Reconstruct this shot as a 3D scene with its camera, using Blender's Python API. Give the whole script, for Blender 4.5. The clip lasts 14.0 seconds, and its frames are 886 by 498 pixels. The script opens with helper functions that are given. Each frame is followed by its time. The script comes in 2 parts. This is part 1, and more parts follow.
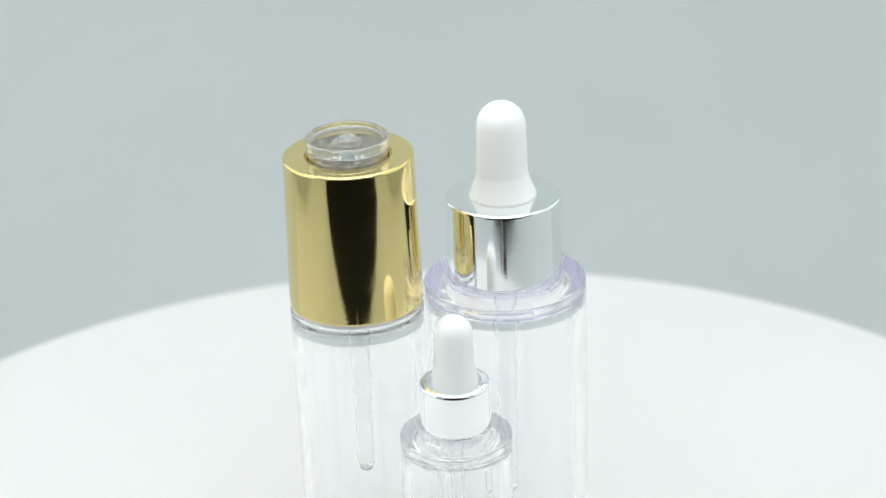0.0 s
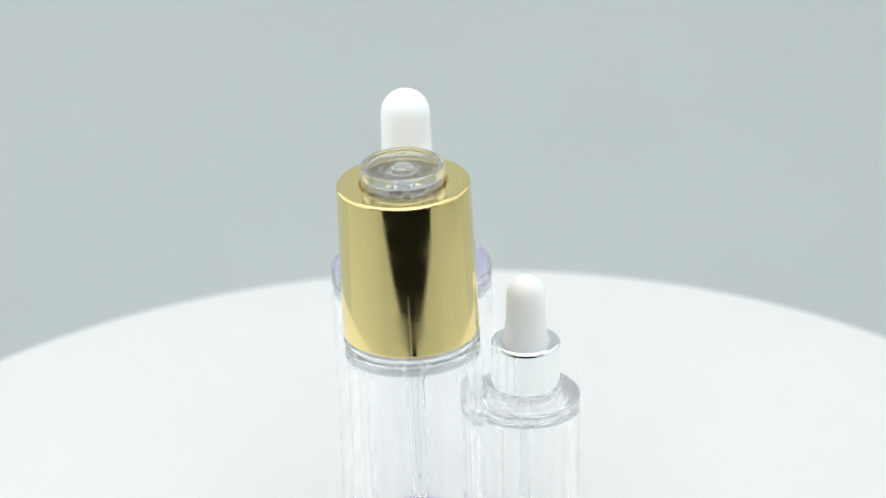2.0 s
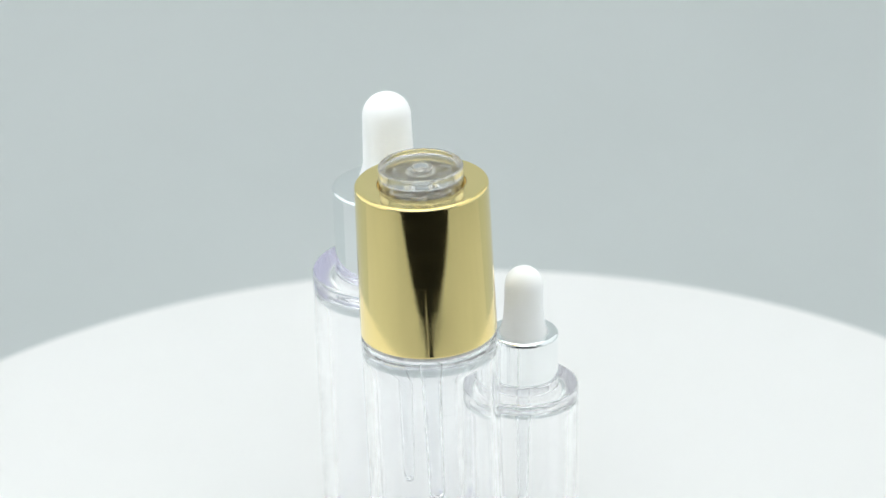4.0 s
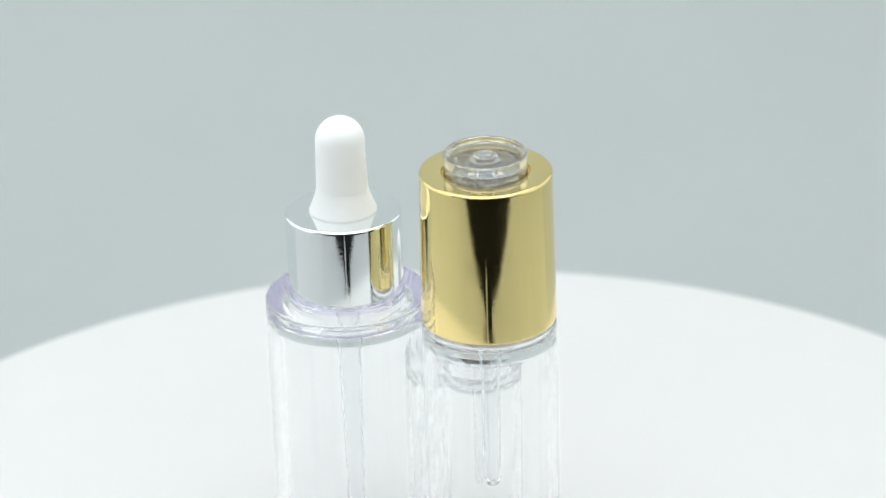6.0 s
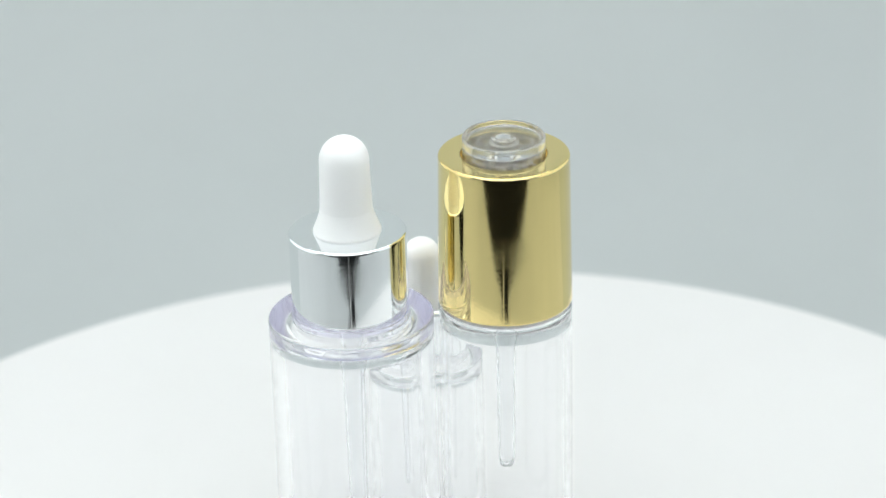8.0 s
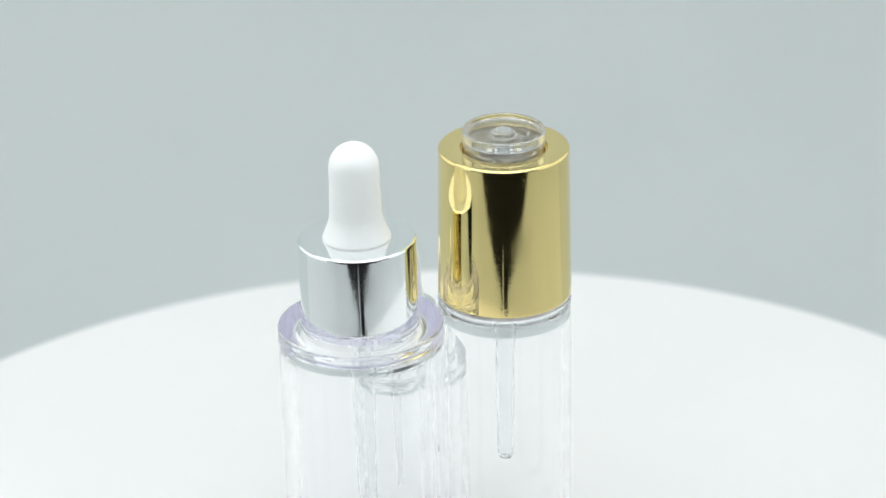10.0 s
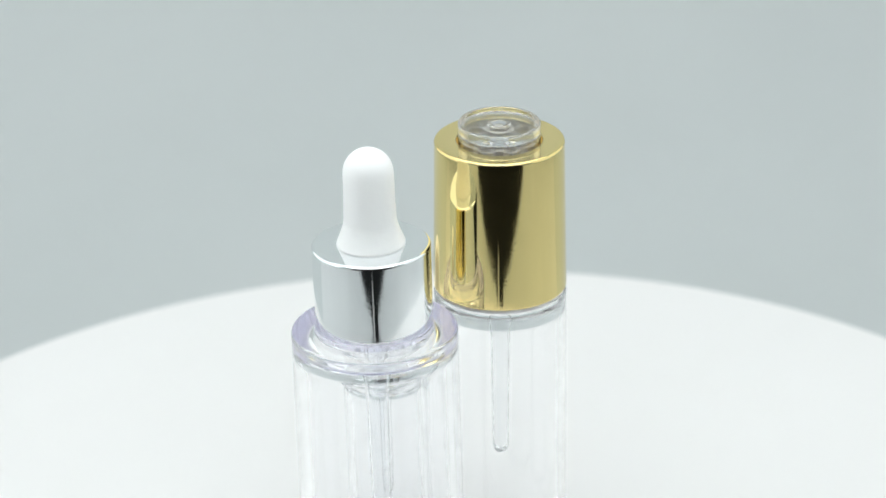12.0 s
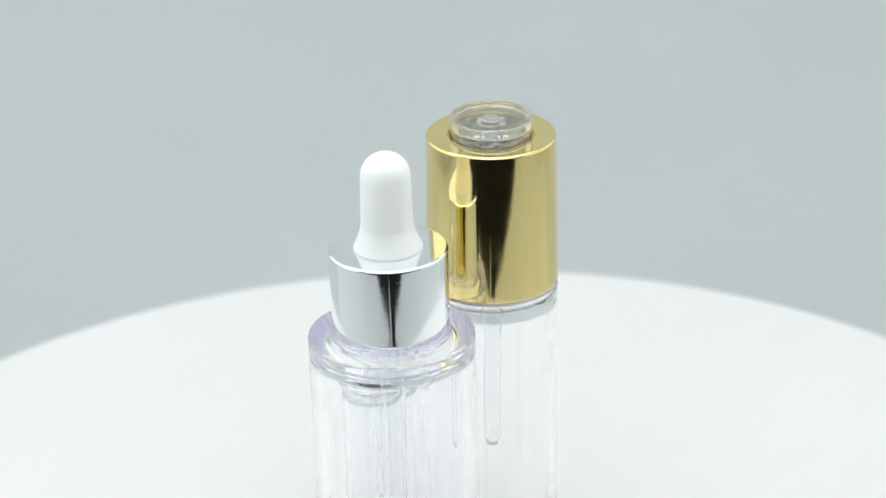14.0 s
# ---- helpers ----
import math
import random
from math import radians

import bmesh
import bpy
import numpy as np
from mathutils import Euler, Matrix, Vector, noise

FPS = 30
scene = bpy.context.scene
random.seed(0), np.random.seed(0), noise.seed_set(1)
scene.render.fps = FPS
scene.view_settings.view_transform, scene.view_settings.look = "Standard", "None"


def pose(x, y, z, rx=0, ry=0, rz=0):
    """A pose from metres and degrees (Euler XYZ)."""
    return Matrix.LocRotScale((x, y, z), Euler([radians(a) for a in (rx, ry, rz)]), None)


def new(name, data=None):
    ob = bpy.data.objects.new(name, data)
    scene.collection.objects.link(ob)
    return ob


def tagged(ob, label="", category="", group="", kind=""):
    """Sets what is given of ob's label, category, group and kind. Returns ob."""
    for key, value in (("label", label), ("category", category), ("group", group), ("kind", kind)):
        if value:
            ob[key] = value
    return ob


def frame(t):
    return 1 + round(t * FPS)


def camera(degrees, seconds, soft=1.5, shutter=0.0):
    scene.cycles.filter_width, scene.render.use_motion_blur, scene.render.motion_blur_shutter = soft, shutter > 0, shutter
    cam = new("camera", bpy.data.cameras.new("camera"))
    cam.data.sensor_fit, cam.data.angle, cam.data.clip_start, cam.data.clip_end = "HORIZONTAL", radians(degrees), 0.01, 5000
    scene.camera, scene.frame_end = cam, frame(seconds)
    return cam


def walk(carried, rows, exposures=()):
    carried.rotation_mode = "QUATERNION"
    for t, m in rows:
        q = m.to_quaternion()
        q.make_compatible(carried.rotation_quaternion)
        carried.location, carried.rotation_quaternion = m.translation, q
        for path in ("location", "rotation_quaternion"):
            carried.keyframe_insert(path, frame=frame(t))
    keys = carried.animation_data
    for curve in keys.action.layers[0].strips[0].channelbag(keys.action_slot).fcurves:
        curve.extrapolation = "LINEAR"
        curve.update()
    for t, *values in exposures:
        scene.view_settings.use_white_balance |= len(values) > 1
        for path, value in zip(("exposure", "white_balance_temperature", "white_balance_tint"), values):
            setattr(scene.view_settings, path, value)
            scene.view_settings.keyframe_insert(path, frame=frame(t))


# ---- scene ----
# Lens and standpoint: a tripod camera close above a small product turntable.
EYE = (0.0, -0.6178, 0.3584)
cam = camera(15.416, 14.0, soft=1.5)
cam.data.dof.use_dof = True
cam.data.dof.focus_distance = 0.672
cam.data.dof.aperture_fstop = 16.0
VIEW = Matrix.Translation(EYE) @ Euler((radians(90 - 24.571), 0, radians(-0.260))).to_matrix().to_4x4() @ pose(0, 0, 0, 0, 0, -1.889)
walk(cam, [(0.0, VIEW), (14.0, VIEW)], exposures=[(0.0, 0.04), (14.0, 0.04)])

# light runs far along inside the thick clear walls
scene.cycles.max_bounces = scene.cycles.transmission_bounces = scene.cycles.glossy_bounces = 32

# ---- light: a lamp under the tent's roof; unseen fill lamps added at both sides and over its front opening ----
world = bpy.data.worlds.new("world")
scene.world = world
world.use_nodes = True
world.node_tree.nodes["Background"].inputs[0].default_value = (0.60, 0.65, 0.70, 1)
world.node_tree.nodes["Background"].inputs[1].default_value = 0.02


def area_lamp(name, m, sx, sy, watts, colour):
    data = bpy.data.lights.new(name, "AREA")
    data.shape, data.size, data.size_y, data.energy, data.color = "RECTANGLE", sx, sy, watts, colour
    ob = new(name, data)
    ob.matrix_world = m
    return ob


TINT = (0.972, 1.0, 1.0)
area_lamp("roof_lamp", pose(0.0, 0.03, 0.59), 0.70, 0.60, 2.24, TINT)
# unseen fill, added to brighten the fronts of bulbs and caps
area_lamp("front_fill", pose(0.0, -0.422, 0.48, 90, 0, 0) @ pose(0, 0, 0, 180, 0, 0), 0.72, 0.21, 2.10, TINT)
# unseen fills, added so that the tent's floor and sides brighten evenly
area_lamp("side_fill_west", pose(-0.392, 0.09, 0.27, 0, -90, 0), 0.58, 0.66, 0.86, TINT)
area_lamp("side_fill_east", pose(0.392, 0.09, 0.27, 0, 90, 0), 0.58, 0.66, 0.60, TINT)


# ---- materials ----
def material(name, colour, rough=0.5, metal=0.0, **more):
    mat = bpy.data.materials.new(name)
    mat.use_nodes = True
    b = mat.node_tree.nodes["Principled BSDF"]
    b.inputs["Base Color"].default_value = (*colour, 1)
    b.inputs["Roughness"].default_value = rough
    b.inputs["Metallic"].default_value = metal
    for key, value in more.items():
        b.inputs[key.replace("_", " ")].default_value = value
    return mat


def noise_node(mat, scale, detail=3.0, stretch=(1, 1, 1)):
    n, l = mat.node_tree.nodes, mat.node_tree.links
    co, mp, tx = n.new("ShaderNodeTexCoord"), n.new("ShaderNodeMapping"), n.new("ShaderNodeTexNoise")
    mp.inputs["Scale"].default_value = stretch
    tx.inputs["Scale"].default_value, tx.inputs["Detail"].default_value = scale, detail
    l.new(co.outputs["Object"], mp.inputs["Vector"])
    l.new(mp.outputs["Vector"], tx.inputs["Vector"])
    return tx.outputs["Fac"]


def ramp(mat, fac, stops):
    n, l = mat.node_tree.nodes, mat.node_tree.links
    r = n.new("ShaderNodeValToRGB")
    while len(r.color_ramp.elements) < len(stops):
        r.color_ramp.elements.new(0.5)
    for e, (at, c) in zip(r.color_ramp.elements, stops):
        e.position, e.color = at, (*c, 1) if len(c) == 3 else c
    l.new(fac, r.inputs[0])
    return r.outputs[0]


def vary_rough(mat, scale, low, high, stretch=(1, 1, 1), lo_at=0.35, hi_at=0.7):
    out = ramp(mat, noise_node(mat, scale, 4.0, stretch), [(lo_at, (low,) * 3), (hi_at, (high,) * 3)])
    mat.node_tree.links.new(out, mat.node_tree.nodes["Principled BSDF"].inputs["Roughness"])


def vary_colour(mat, scale, a, b, stretch=(1, 1, 1)):
    out = ramp(mat, noise_node(mat, scale, 4.0, stretch), [(0.3, a), (0.7, b)])
    mat.node_tree.links.new(out, mat.node_tree.nodes["Principled BSDF"].inputs["Base Color"])


def bump(mat, scale, strength, distance, stretch=(1, 1, 1)):
    n, l = mat.node_tree.nodes, mat.node_tree.links
    bp = n.new("ShaderNodeBump")
    bp.inputs["Strength"].default_value, bp.inputs["Distance"].default_value = strength, distance
    l.new(noise_node(mat, scale, 3.0, stretch), bp.inputs["Height"])
    l.new(bp.outputs[0], n["Principled BSDF"].inputs["Normal"])


GOLD = material("polished_gold_plating", (0.94, 0.765, 0.34), 0.07, 1.0)
SILVER = material("polished_silver_plating", (0.935, 0.955, 0.962), 0.08, 1.0)


def smudge(mat, clean, hazy, prints):
    """Plating with a breath of haze, fine dust, and finger prints of ridges round the given places."""
    n, l = mat.node_tree.nodes, mat.node_tree.links

    def calc(op, a, b):
        m = n.new("ShaderNodeMath")
        m.operation = op
        for k, v in enumerate((a, b)):
            if isinstance(v, (int, float)):
                m.inputs[k].default_value = v
            else:
                l.new(v, m.inputs[k])
        return m.outputs[0]

    total = ramp(mat, noise_node(mat, 1300.0, 1.0), [(0.74, (0, 0, 0)), (0.78, (0.7, 0.7, 0.7))])
    total = calc("MAXIMUM", total, ramp(mat, noise_node(mat, 160.0, 5.0), [(0.45, (0, 0, 0)), (0.8, (0.28, 0.28, 0.28))]))
    wobble = calc("MULTIPLY", noise_node(mat, 150.0, 2.0), 75.0)
    for centre in prints:
        far = n.new("ShaderNodeVectorMath")
        far.operation = "DISTANCE"
        l.new(n.new("ShaderNodeTexCoord").outputs["Object"], far.inputs[0])
        far.inputs[1].default_value = centre
        ridge = calc("MULTIPLY_ADD", calc("SINE", calc("ADD", calc("MULTIPLY", far.outputs["Value"], 13500.0), wobble), 0.0), 0.18)
        ridge.node.inputs[2].default_value = 0.42
        spot = n.new("ShaderNodeMapRange")
        spot.inputs["From Min"].default_value, spot.inputs["From Max"].default_value = 0.0055, 0.0025
        l.new(far.outputs["Value"], spot.inputs["Value"])
        total = calc("MAXIMUM", total, calc("MULTIPLY", ridge, spot.outputs[0]))
    out = n.new("ShaderNodeMapRange")
    out.inputs["To Min"].default_value, out.inputs["To Max"].default_value = clean, hazy
    l.new(total, out.inputs["Value"])
    l.new(out.outputs[0], n["Principled BSDF"].inputs["Roughness"])


smudge(GOLD, 0.05, 0.26, [(-0.0134, -0.0031, 0.0665), (-0.0033, 0.0133, 0.0765)])
smudge(SILVER, 0.05, 0.24, [(-0.0029, 0.0117, 0.0735), (0.0, -0.0121, 0.0750)])
bump(GOLD, 1500.0, 1.0, 0.0000035)
bump(SILVER, 1500.0, 1.0, 0.0000035)
RUBBER = material("white_silicone_rubber", (0.985, 0.985, 0.985), 0.42, 0.0, Subsurface_Weight=0.6, Subsurface_Scale=0.003, Subsurface_Radius=(1, 1, 1))
TUBE = material("clear_tube_plastic", (0.975, 0.98, 0.985), 0.06, 0.0, Transmission_Weight=1.0, IOR=1.32)
BUTTON = material("smoky_clear_plastic", (0.81, 0.815, 0.83), 0.09, 0.0, Transmission_Weight=1.0, IOR=1.46)


def footed_plastic(name, clear, inner, foot, neck, foot_tint, pale):
    """Clear plastic tinted as long light paths in it would look: an added opaque coloured foot, out of view under its
    thick wall (outside inner, below foot), whose colour runs up the wall, and a pale tint at its neck.
    """
    mat = material(name, (0.98, 0.98, 0.99), 0.025, 0.0, Transmission_Weight=1.0, IOR=1.47)
    n, l = mat.node_tree.nodes, mat.node_tree.links

    def calc(op, a, b):
        m = n.new("ShaderNodeMath")
        m.operation = op
        for k, v in enumerate((a, b)):
            if isinstance(v, (int, float)):
                m.inputs[k].default_value = v
            else:
                l.new(v, m.inputs[k])
        return m.outputs[0]

    def mix(fac, a, b):
        m = n.new("ShaderNodeMix")
        m.data_type = "RGBA"
        l.new(fac, m.inputs[0])
        for k, v in ((6, a), (7, b)):
            if isinstance(v, tuple):
                m.inputs[k].default_value = (*v, 1)
            else:
                l.new(v, m.inputs[k])
        return m.outputs[2]

    sep = n.new("ShaderNodeSeparateXYZ")
    l.new(n.new("ShaderNodeTexCoord").outputs["Object"], sep.inputs[0])
    x, y, z = sep.outputs
    r = calc("SQRT", calc("ADD", calc("MULTIPLY", x, x), calc("MULTIPLY", y, y)), 0.0)
    # this foot's colour stands in for light tinted on its way through the wall
    low = calc("MULTIPLY", calc("LESS_THAN", z, foot), calc("GREATER_THAN", r, inner))
    tint = mix(low, clear, foot_tint)
    l.new(mix(calc("GREATER_THAN", z, neck), tint, pale), n["Principled BSDF"].inputs["Base Color"])
    l.new(calc("SUBTRACT", 1.0, low), n["Principled BSDF"].inputs["Transmission Weight"])
    return mat


ACRYLIC = footed_plastic("clear_acrylic_large", (0.989, 0.991, 0.998), 0.0140, -0.0038, 0.0609, (0.54, 0.53, 0.69), (0.62, 0.61, 0.77))
ACRYLIC_SMALL = footed_plastic("clear_acrylic_small", (0.992, 0.994, 0.998), 0.0092, -0.0038, 0.0385, (0.64, 0.645, 0.685), (0.76, 0.765, 0.79))
GLAZE = footed_plastic("clear_bottle_plastic", (0.994, 0.995, 0.998), 0.0120, -0.0038, 0.0900, (0.66, 0.67, 0.68), (0.98, 0.98, 0.98))
DISC = material("white_turntable_plastic", (0.790, 0.782, 0.776), 0.45, 0.0)
FRONT = material("white_tent_flap_cloth", (0.58, 0.595, 0.595), 0.9, 0.0)
# tan for the disc in the button's hole, gold reflection put into its colour
HOLE_FILL = material("tan_fill_plastic", (0.80, 0.76, 0.62), 0.35, 0.0)
CLOTH = material("grey_white_tent_cloth", (0.505, 0.53, 0.53), 0.9, 0.0)
TABLE = material("dark_table", (0.012, 0.012, 0.012), 0.95, 0.0, Specular_IOR_Level=0.1)

vary_colour(CLOTH, 7.0, (0.492, 0.522, 0.522), (0.518, 0.547, 0.546))
bump(CLOTH, 900.0, 0.15, 0.0004)
vary_colour(FRONT, 9.0, (0.56, 0.575, 0.575), (0.60, 0.615, 0.615))
bump(FRONT, 900.0, 0.15, 0.0004)
vary_colour(DISC, 11.0, (0.785, 0.777, 0.771), (0.798, 0.789, 0.783))
vary_rough(DISC, 60.0, 0.38, 0.52)
vary_rough(RUBBER, 700.0, 0.38, 0.48)


# ---- mesh helpers ----
def part(name, bm, mat, parent=None, label="", sharp=35):
    me = bpy.data.meshes.new(name)
    bmesh.ops.recalc_face_normals(bm, faces=bm.faces)
    bm.to_mesh(me)
    bm.free()
    me.materials.append(mat)
    me.shade_smooth()
    me.set_sharp_from_angle(angle=radians(sharp))
    ob = new(name, me)
    if parent:
        ob.parent = parent
    if label:
        ob["label"] = label
    # clear plastic's shadow is switched off, so light reaches under and inside it
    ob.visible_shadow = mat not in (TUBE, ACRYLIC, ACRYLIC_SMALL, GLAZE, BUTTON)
    return ob


def fillet(points, steps=8):
    """Rounds the corners of a profile: points are (r, z, radius of the corner)."""
    out = []
    for i, (x, y, rad) in enumerate(points):
        if rad <= 0 or i in (0, len(points) - 1):
            out.append((x, y))
            continue
        p, a, b = Vector((x, y)), Vector(points[i - 1][:2]), Vector(points[i + 1][:2])
        u, v = (a - p).normalized(), (b - p).normalized()
        half = u.angle(v) / 2
        cut = min(rad / math.tan(half), 0.49 * (a - p).length, 0.49 * (b - p).length)
        rr = cut * math.tan(half)
        mid = p + (u + v).normalized() * (rr / math.sin(half))
        s, e = p + u * cut - mid, p + v * cut - mid
        turn = s.angle_signed(e)
        for k in range(steps + 1):
            c = -turn * k / steps
            out.append((mid.x + s.x * math.cos(c) - s.y * math.sin(c), mid.y + s.x * math.sin(c) + s.y * math.cos(c)))
    return out


def lathe(profile, segs=96, closed=False):
    """Turns a profile of (r, z) about the z axis. Long stretches get a ring near each end, to keep flats flat."""
    bm = bmesh.new()
    rings, line = [], []
    for i, p in enumerate(profile):
        line.append(p)
        if i == len(profile) - 1 and not closed:
            break
        a, b = Vector(p), Vector(profile[(i + 1) % len(profile)])
        d = (b - a).length
        if d > 0.0006:
            e = min(0.0001, 0.1 * d)
            line += [tuple(a.lerp(b, e / d)), tuple(b.lerp(a, e / d))]
    profile = line
    for r, z in profile:
        if r < 1e-6:
            rings.append([bm.verts.new((0, 0, z))])
        else:
            rings.append([bm.verts.new((r * math.cos(2 * math.pi * k / segs), r * math.sin(2 * math.pi * k / segs), z)) for k in range(segs)])
    pairs = list(zip(rings, rings[1:])) + ([(rings[-1], rings[0])] if closed else [])
    for a, b in pairs:
        for k in range(segs):
            j = (k + 1) % segs
            f = [a[k % len(a)], a[j % len(a)], b[j % len(b)], b[k % len(b)]]
            f = list(dict.fromkeys(f))
            if len(f) > 2:
                bm.faces.new(f)
    return bm


def slab(x0, x1, y0, y1, z0, z1):
    bm = bmesh.new()
    bmesh.ops.create_cube(bm, size=1)
    for v in bm.verts:
        v.co = ((x0 + x1) / 2 + v.co.x * (x1 - x0), (y0 + y1) / 2 + v.co.y * (y1 - y0), (z0 + z1) / 2 + v.co.z * (z1 - z0))
    return bm


def extrude_profile(points, depth, axis):
    """A closed flat outline, thickened by depth along axis."""
    bm = bmesh.new()
    f = bm.faces.new([bm.verts.new(p) for p in points])
    new_faces = bmesh.ops.extrude_face_region(bm, geom=[f])["geom"]
    bmesh.ops.translate(bm, verts=[v for v in new_faces if isinstance(v, bmesh.types.BMVert)], vec=Vector(axis) * depth)
    return bm


# ---- the photo tent and the room round it ----
FLOOR = -0.062
FOOT = -0.0043  # the bottles' foot, in their own measures
TX, TB, TF, TZ = 0.40, 0.46, -0.43, 0.60
FRONT_CUT = 0.112  # from here forward the tent floor is two cloths with a notch between them


def tent():
    # one sheet of cloth: floor, curved sweep and back
    bm = bmesh.new()
    rad, line = 0.22, [(FRONT_CUT, FLOOR)]
    line += [(TB - rad + rad * math.sin(a), FLOOR + rad - rad * math.cos(a)) for a in [radians(90) * k / 24 for k in range(25)]]
    line += [(TB, TZ)]
    back = [(FRONT_CUT, FLOOR - 0.004)] + [(TB - rad + (rad + 0.004) * math.sin(a), FLOOR + rad - (rad + 0.004) * math.cos(a)) for a in [radians(90) * k / 24 for k in range(25)]] + [(TB + 0.004, TZ)]
    loop = line + back[::-1]
    rows = [[bm.verts.new((x, y, z)) for y, z in loop] for x in (-TX, TX)]
    n, m = len(loop), len(line)
    for k in range(n):
        bm.faces.new((rows[0][k], rows[1][k], rows[1][(k + 1) % n], rows[0][(k + 1) % n]))
    for r in rows:
        for k in range(m - 1):
            bm.faces.new((r[k], r[k + 1], r[n - 2 - k], r[n - 1 - k]))
    tagged(part("backdrop", bm, CLOTH), "grey-white seamless cloth sweep behind the turntable", "backdrop", kind="structure")
    for name, x0, x1 in (("wall_west", -TX - 0.006, -TX - 0.001), ("wall_east", TX + 0.001, TX + 0.006)):
        tagged(part(name, slab(x0, x1, TF, TB, FLOOR, TZ), CLOTH), "grey-white cloth side of the photo tent", "wall", kind="structure")
    tagged(part("ceiling", slab(-TX, TX, TF, TB, TZ + 0.001, TZ + 0.006), CLOTH), "white cloth roof of the photo tent", "ceiling", kind="structure")
    # unseen front floor cloths; the notch and its uneven edge are shaped to fit the dark strip mirrored in the caps:
    # (distance, degrees to the west, degrees to the east)
    notch = [(0.245, 1, 1), (0.252, 9, 10), (0.282, 9, 10), (0.289, 4, 5), (0.300, 6, 7), (0.311, 13, 14), (0.320, 18, 19), (0.335, 23, 25), (0.352, 29, 32), (0.385, 37, 41), (0.43, 42, 48)]
    rnd = random.Random(5)
    for name, s, col in (("floor_1", -1, 1), ("floor_2", 1, 2)):
        edge = []
        for k in range(110):
            d = 0.245 + (0.425 - 0.245) * k / 109
            a = radians(float(np.interp(d, [n[0] for n in notch], [n[col] for n in notch])) + (rnd.uniform(-0.8, 0.8) + 1.6 * noise.noise((d * 90, s * 3.1, 0.0)) if k else 0))
            edge.append((s * d * math.sin(a), -d * math.cos(a), FLOOR))
        pts = [(s * TX, FRONT_CUT - 0.001, FLOOR), (s * 0.001, FRONT_CUT - 0.001, FLOOR)] + edge + [(s * 0.33, TF, FLOOR), (s * TX, TF, FLOOR)]
        tagged(part(name, extrude_profile(pts, 0.004, (0, 0, -1)), FRONT), "white floor cloth at the front of the photo tent", "floor", kind="structure")
    # unseen front panels, their opening sized for the dark line on the cap rims
    for name, x0, x1 in (("wall_south_1", -TX, -0.30), ("wall_south_2", 0.30, TX)):
        tagged(part(name, slab(x0, x1, TF - 0.004, TF, 0.05, 0.32), FRONT), "white cloth front flap of the photo tent", "wall", kind="structure")
    tagged(part("wall_south_3", slab(-TX, TX, TF - 0.004, TF, 0.322, TZ), FRONT), "white cloth upper front of the photo tent", "wall", kind="structure")


tent()


# unseen top, added near black to darken the strip mirrored in the caps
tagged(part("ground", slab(-0.62, 0.62, -0.95, 0.62, FLOOR - 0.04, FLOOR - 0.0045), TABLE), "unseen black table top under the tent, added as the dark that the caps mirror", "table top", kind="structure")


# ---- the turntable ----
def turntable():
    ob = new("turntable")
    tagged(ob, "round white plastic display turntable with a plain top", "turntable")
    part("platter", lathe(fillet([(0, 0, 0), (0.1543, 0, 0.0022), (0.1543, -0.012, 0.002), (0, -0.012, 0)]), 256), DISC, ob)
    part("base", lathe(fillet([(0.0, -0.0125, 0), (0.118, -0.0125, 0.001), (0.122, FLOOR + 0.0005, 0.002), (0.0, FLOOR + 0.0005, 0)]), 128), DISC, ob)
    return ob


def power_cable():
    """White lead from the turntable's base, straight forward over the table and down through it; width and end fitted
    to the bright line mirrored in the caps.
    """
    cu = bpy.data.curves.new("power_cable", "CURVE")
    cu.dimensions, cu.bevel_depth, cu.bevel_resolution = "3D", 0.0045, 4
    sp = cu.splines.new("POLY")
    pts = [(0.004 - 0.0012 * k, -0.121 - 0.016 * k, FLOOR + 0.0046 - 0.0045 * min(1, max(0, (k - 7) / 2))) for k in range(13)]
    pts += [(-0.0110, -0.321, FLOOR - 0.006), (-0.0112, -0.324, FLOOR - 0.030), (-0.0112, -0.324, FLOOR - 0.039)]
    sp.points.add(len(pts) - 1)
    for p, c in zip(sp.points, pts):
        p.co = (*c, 1)
    cu.materials.append(DISC)
    tagged(new("power_cable", cu), "white power cable of the turntable, thickened to match the line mirrored in the caps", "cable")


power_cable()


# ---- the bottles, each about its own axis, standing on z = 0 ----
def clear_body(parent, mat, segs, r, top, neck, neck_top, wall, floor_z, edge, cavity_top, bore, drop, bend):
    """A thick-walled clear bottle with a flat solid shoulder; inside, the cavity's own shoulder falls by drop to the wall, rounded by bend."""
    profile = fillet([(0, FOOT + 0.0004, 0), (r * 0.80, FOOT + 0.0004, 0.0005), (r * 0.84, FOOT, 0.0003), (r, FOOT, 0.0015), (r, top, edge), (neck, top, 0.0003), (neck, neck_top, 0.0003),
                      (bore, neck_top, 0.0004), (bore, cavity_top, 0.0008), (r - wall, cavity_top - drop, bend), (r - wall, FOOT + floor_z, 0.0008), (0, FOOT + floor_z + 0.0003, 0)], 10)
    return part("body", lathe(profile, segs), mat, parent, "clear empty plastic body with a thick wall")


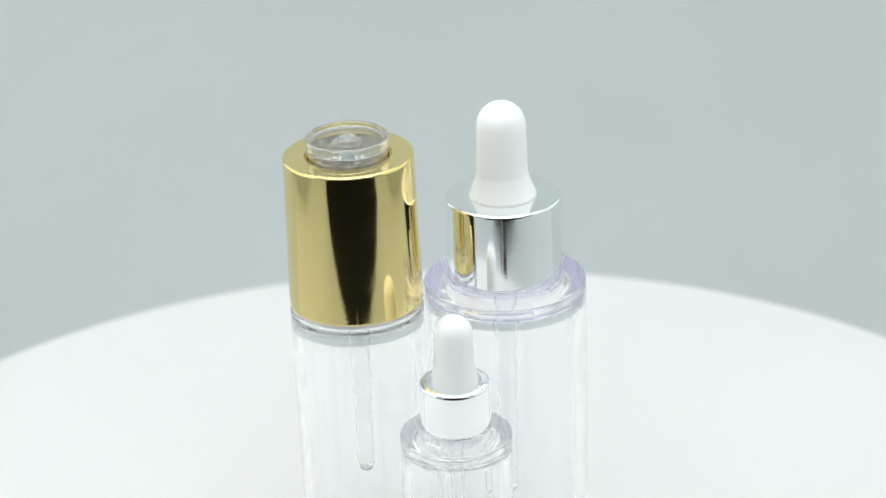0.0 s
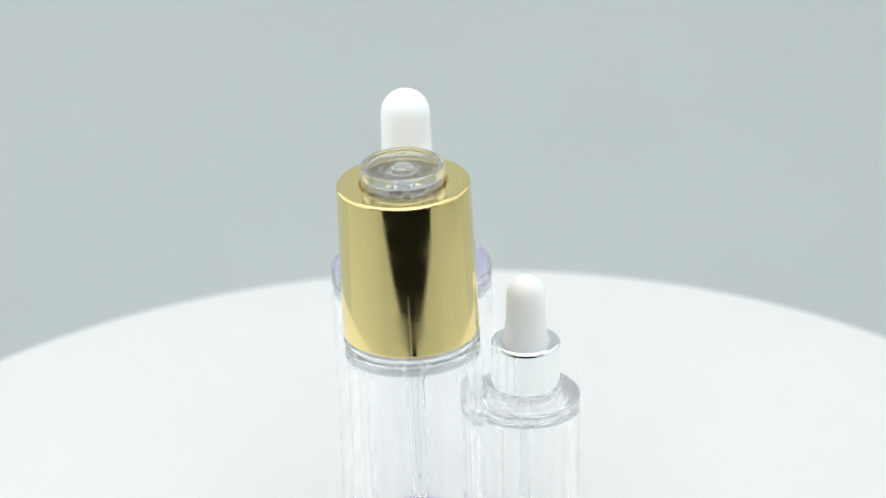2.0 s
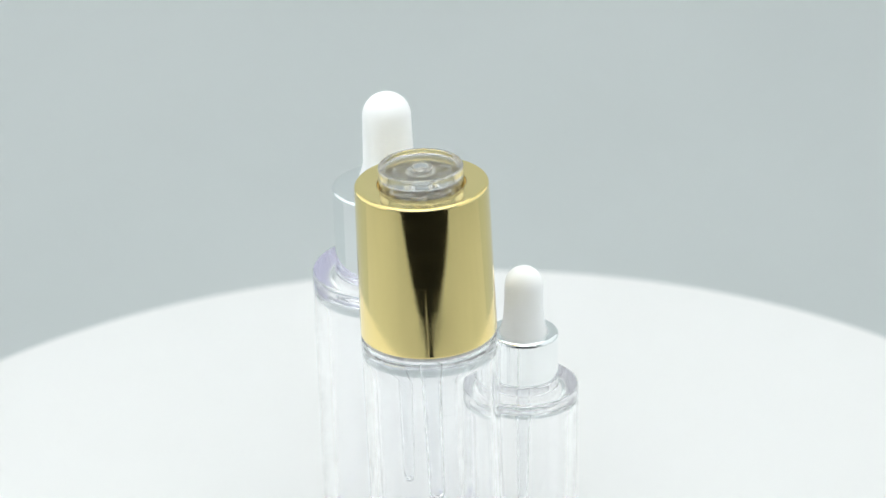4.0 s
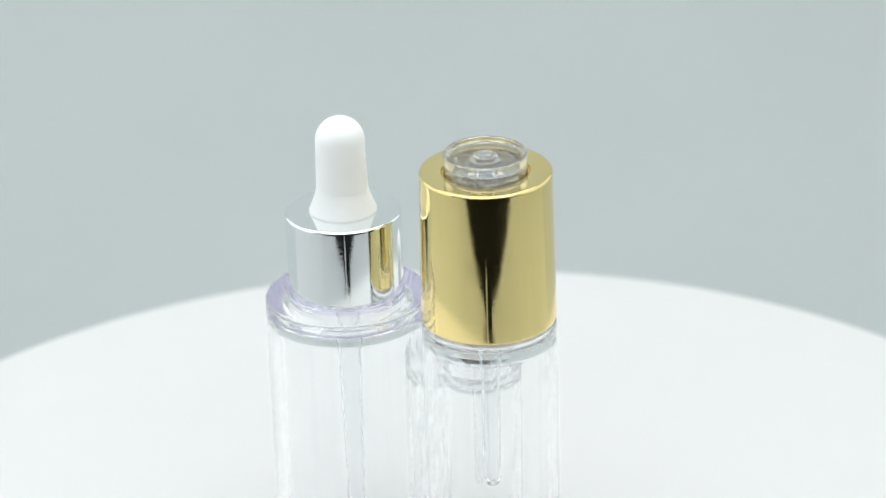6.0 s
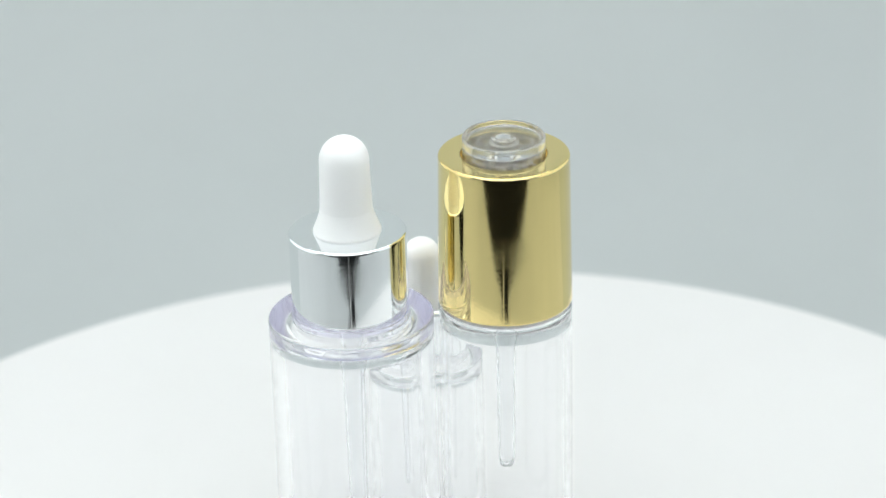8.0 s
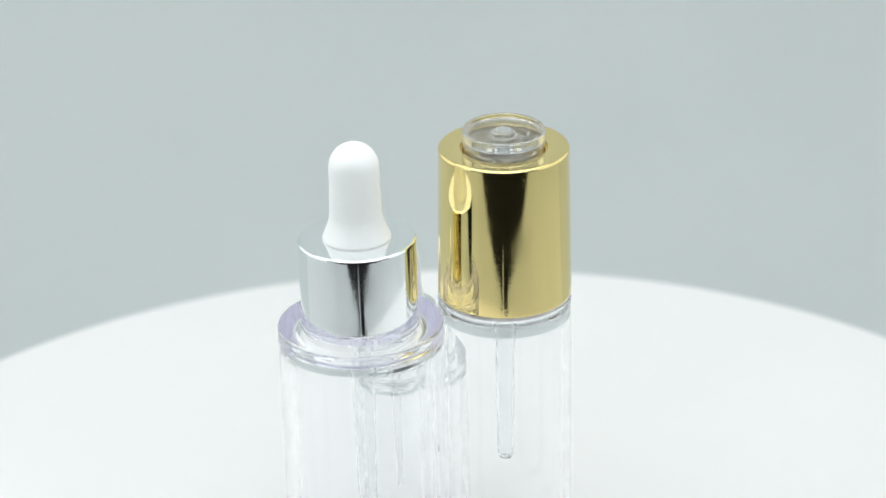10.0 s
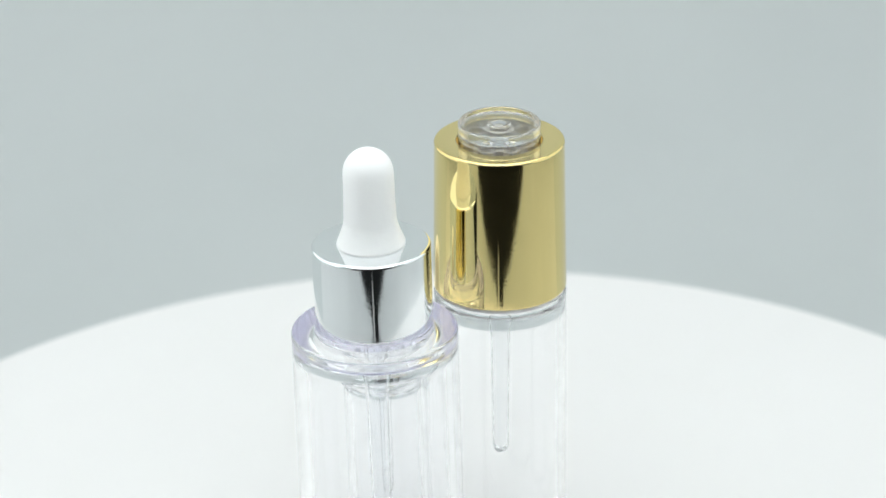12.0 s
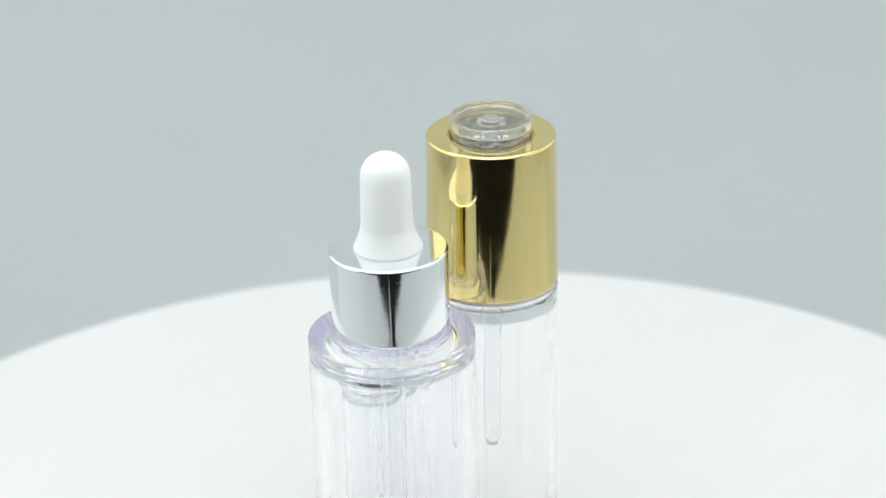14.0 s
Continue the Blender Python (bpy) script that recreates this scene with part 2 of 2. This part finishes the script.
def pipette(parent, r_top, r_tip, top, tip):
    """A thin-walled tapered tube with a rounded foot and a small hole."""
    w = 0.0003
    prof = fillet([(0.0003, tip, 0), (r_tip * 0.8, tip + 0.0001, r_tip * 0.6), (r_tip, tip + r_tip, 0.001), (r_top, top, 0), (r_top - w, top, 0), (r_tip - w, tip + r_tip, 0.001), (r_tip * 0.5, tip + 0.0007, 0.0004), (0.0003, tip + 0.0006, 0)])
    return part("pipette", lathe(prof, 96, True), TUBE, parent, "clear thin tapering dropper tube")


def button(parent):
    z, b = 0.09734, 0.0885
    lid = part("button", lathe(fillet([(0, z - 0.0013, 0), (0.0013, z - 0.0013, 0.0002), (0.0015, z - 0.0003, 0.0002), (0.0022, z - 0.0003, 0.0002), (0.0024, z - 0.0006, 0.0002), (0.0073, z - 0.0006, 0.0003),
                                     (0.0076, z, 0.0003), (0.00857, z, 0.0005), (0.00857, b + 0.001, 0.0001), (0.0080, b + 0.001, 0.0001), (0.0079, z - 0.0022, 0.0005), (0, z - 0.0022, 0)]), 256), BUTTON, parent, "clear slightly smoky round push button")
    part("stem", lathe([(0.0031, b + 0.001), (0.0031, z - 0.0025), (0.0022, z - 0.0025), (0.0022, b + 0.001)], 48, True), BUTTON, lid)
    for k in range(8):
        a = 2 * math.pi * k / 8
        bm = lathe([(0.0022, b + 0.001), (0.0022, z - 0.0040), (0.0016, z - 0.0040), (0.0016, b + 0.001)], 20, True)
        bmesh.ops.translate(bm, verts=bm.verts, vec=(0.0054 * math.cos(a), 0.0054 * math.sin(a), 0))
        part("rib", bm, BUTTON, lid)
    # pale disc added to brighten the hole below the button
    part("hole_fill", lathe([(0, b - 0.0004), (0.0089, b - 0.0004), (0.0089, b + 0.0008), (0, b + 0.0008)], 64), HOLE_FILL, parent, "added tan disc that brightens the hole under the button")
    return lid


def gold_bottle():
    ob = new("press_dropper_bottle")
    tagged(ob, "clear empty cosmetic bottle with a tall shiny gold press cap", "bottle", "cosmetic bottles on the turntable")
    clear_body(ob, GLAZE, 640, 0.01395, 0.0597, 0.0098, 0.05978, 0.0018, 0.0012, 0.0006, 0.0588, 0.0094, 0.0022, 0.0040)
    part("cap", lathe(fillet([(0.0112, 0.0607, 0.0002), (0.0140, 0.0607, 0.0003), (0.01354, 0.0935, 0.0006), (0.0089, 0.0935, 0.0003), (0.0089, 0.0870, 0), (0.0112, 0.0865, 0)]), 160, True), GOLD, ob, "tall polished gold cap with a round hole in its top")
    # white ring added in place of the bright band that internal reflection gives
    part("band_ring", lathe(fillet([(0.0027, 0.0588, 0.0002), (0.0093, 0.0588, 0.0004), (0.0093, 0.0598, 0), (0.0136, 0.0598, 0.0002), (0.0136, 0.0606, 0.0002), (0.0027, 0.0606, 0.0002)]), 160, True), RUBBER, ob, "added white ring for the bright band under the cap")
    button(ob)
    pipette(ob, 0.0025, 0.0017, 0.0860, 0.0210)
    return ob


def bulb(parent, rs, zs, rf, z0, flare):
    """Rubber teat: a rounded top of radius rs about zs over a foot of radius rf at z0."""
    prof = [(rs * math.sin(a), zs + rs * math.cos(a)) for a in [radians(90) * k / 14 for k in range(15)]]
    prof += [(rs * 1.01, zs - 0.3 * (zs - z0 - flare)), (rs * 1.05, z0 + flare)]
    for k in range(1, 7):
        u = k / 6
        prof.append((rs * 1.05 + (rf - rs * 1.05) * u ** 1.25, z0 + flare - (flare - 0.0003) * u))
    prof += [(rf * 0.995, z0), (rf * 0.9, z0 - 0.0012), (0, z0 - 0.0012)]
    return part("bulb", lathe(prof, 64), RUBBER, parent, "matt white rubber dropper bulb", 60)


def silver_bottle():
    ob = new("dropper_bottle")
    tagged(ob, "large clear thick-walled bottle with silver collar and white dropper bulb", "bottle", "cosmetic bottles on the turntable")
    clear_body(ob, ACRYLIC, 768, 0.01716, 0.0607, 0.0122, 0.0619, 0.0030, 0.0012, 0.0008, 0.0575, 0.0085, 0.0004, 0.0026)
    part("collar", lathe(fillet([(0.0, 0.06206, 0), (0.01208, 0.06206, 0.0003), (0.01216, 0.07969, 0.0006), (0, 0.07969, 0)]), 160), SILVER, ob, "polished silver screw collar")
    bulb(ob, 0.00515, 0.09524, 0.00705, 0.07969, 0.0050)
    pipette(ob, 0.0026, 0.0018, 0.0610, 0.0100)
    return ob


def small_bottle():
    ob = new("small_dropper_bottle")
    tagged(ob, "small clear sample bottle with silver collar and white dropper bulb", "bottle", "cosmetic bottles on the turntable")
    clear_body(ob, ACRYLIC_SMALL, 512, 0.0116, 0.0383, 0.0074, 0.0401, 0.0022, 0.0012, 0.0006, 0.0354, 0.0055, 0.0003, 0.0017)
    part("collar", lathe(fillet([(0.0, 0.04034, 0), (0.0074, 0.04034, 0.0003), (0.00733, 0.05044, 0.0009), (0.0052, 0.05044, 0.0004), (0.0050, 0.0497, 0), (0, 0.0497, 0)]), 128), SILVER, ob, "polished silver screw collar")
    bulb(ob, 0.00400, 0.06110, 0.00500, 0.0500, 0.0048)
    pipette(ob, 0.0016, 0.0011, 0.0395, 0.0080)
    return ob


# ---- the turn: a slow even drift with two quick stretches ----
KNOTS = [(0, 0.0), (0.5, 3.4), (1.0, 30.3), (1.5, 57.6), (1.765, 71.9), (2.0, 73.7), (2.5, 77.3), (3.0, 80.2), (5.12, 94.6), (5.5, 113.7), (6.0, 138.9), (6.49, 162.4),
         (7.0, 166.1), (7.5, 169.3), (8.0, 172.8), (10.5, 189.4), (11.0, 193.0), (11.5, 196.3), (12.0, 199.8), (12.5, 203.1), (13.0, 206.6), (13.5, 209.9), (14.0, 213.2)]


def turned(t):
    return float(np.interp(t, [k[0] for k in KNOTS], [k[1] for k in KNOTS]))


def stand(x, y, lean_x, lean_y, r):
    """A bottle's place on the platter: its axis passes (x, y) at 6 cm height and leans a little, so that it rests on its foot's edge."""
    lift = r * math.hypot(lean_x, lean_y) + 0.0001 - FOOT
    return pose(x - 0.0557 * lean_x, y - 0.0557 * lean_y, lift, math.degrees(-lean_y), math.degrees(lean_x), 0)


def motions():
    times = [k / 10 for k in range(141)]
    for ob, m in ((table_turning, pose(0, 0, 0)), (bottle_gold, stand(-0.01547, -0.00019, -0.0145, 0.0135, 0.0139)),
                  (bottle_silver, stand(0.01571, 0.00877, 0.0, 0.0014, 0.0172)), (bottle_small, stand(0.00421, -0.01919, 0.0004, -0.0237, 0.0116))):
        walk(ob, [(t, pose(0, 0, 0, 0, 0, turned(t)) @ m) for t in times])


table_turning = turntable()
bottle_gold = gold_bottle()
bottle_silver = silver_bottle()
bottle_small = small_bottle()
motions()
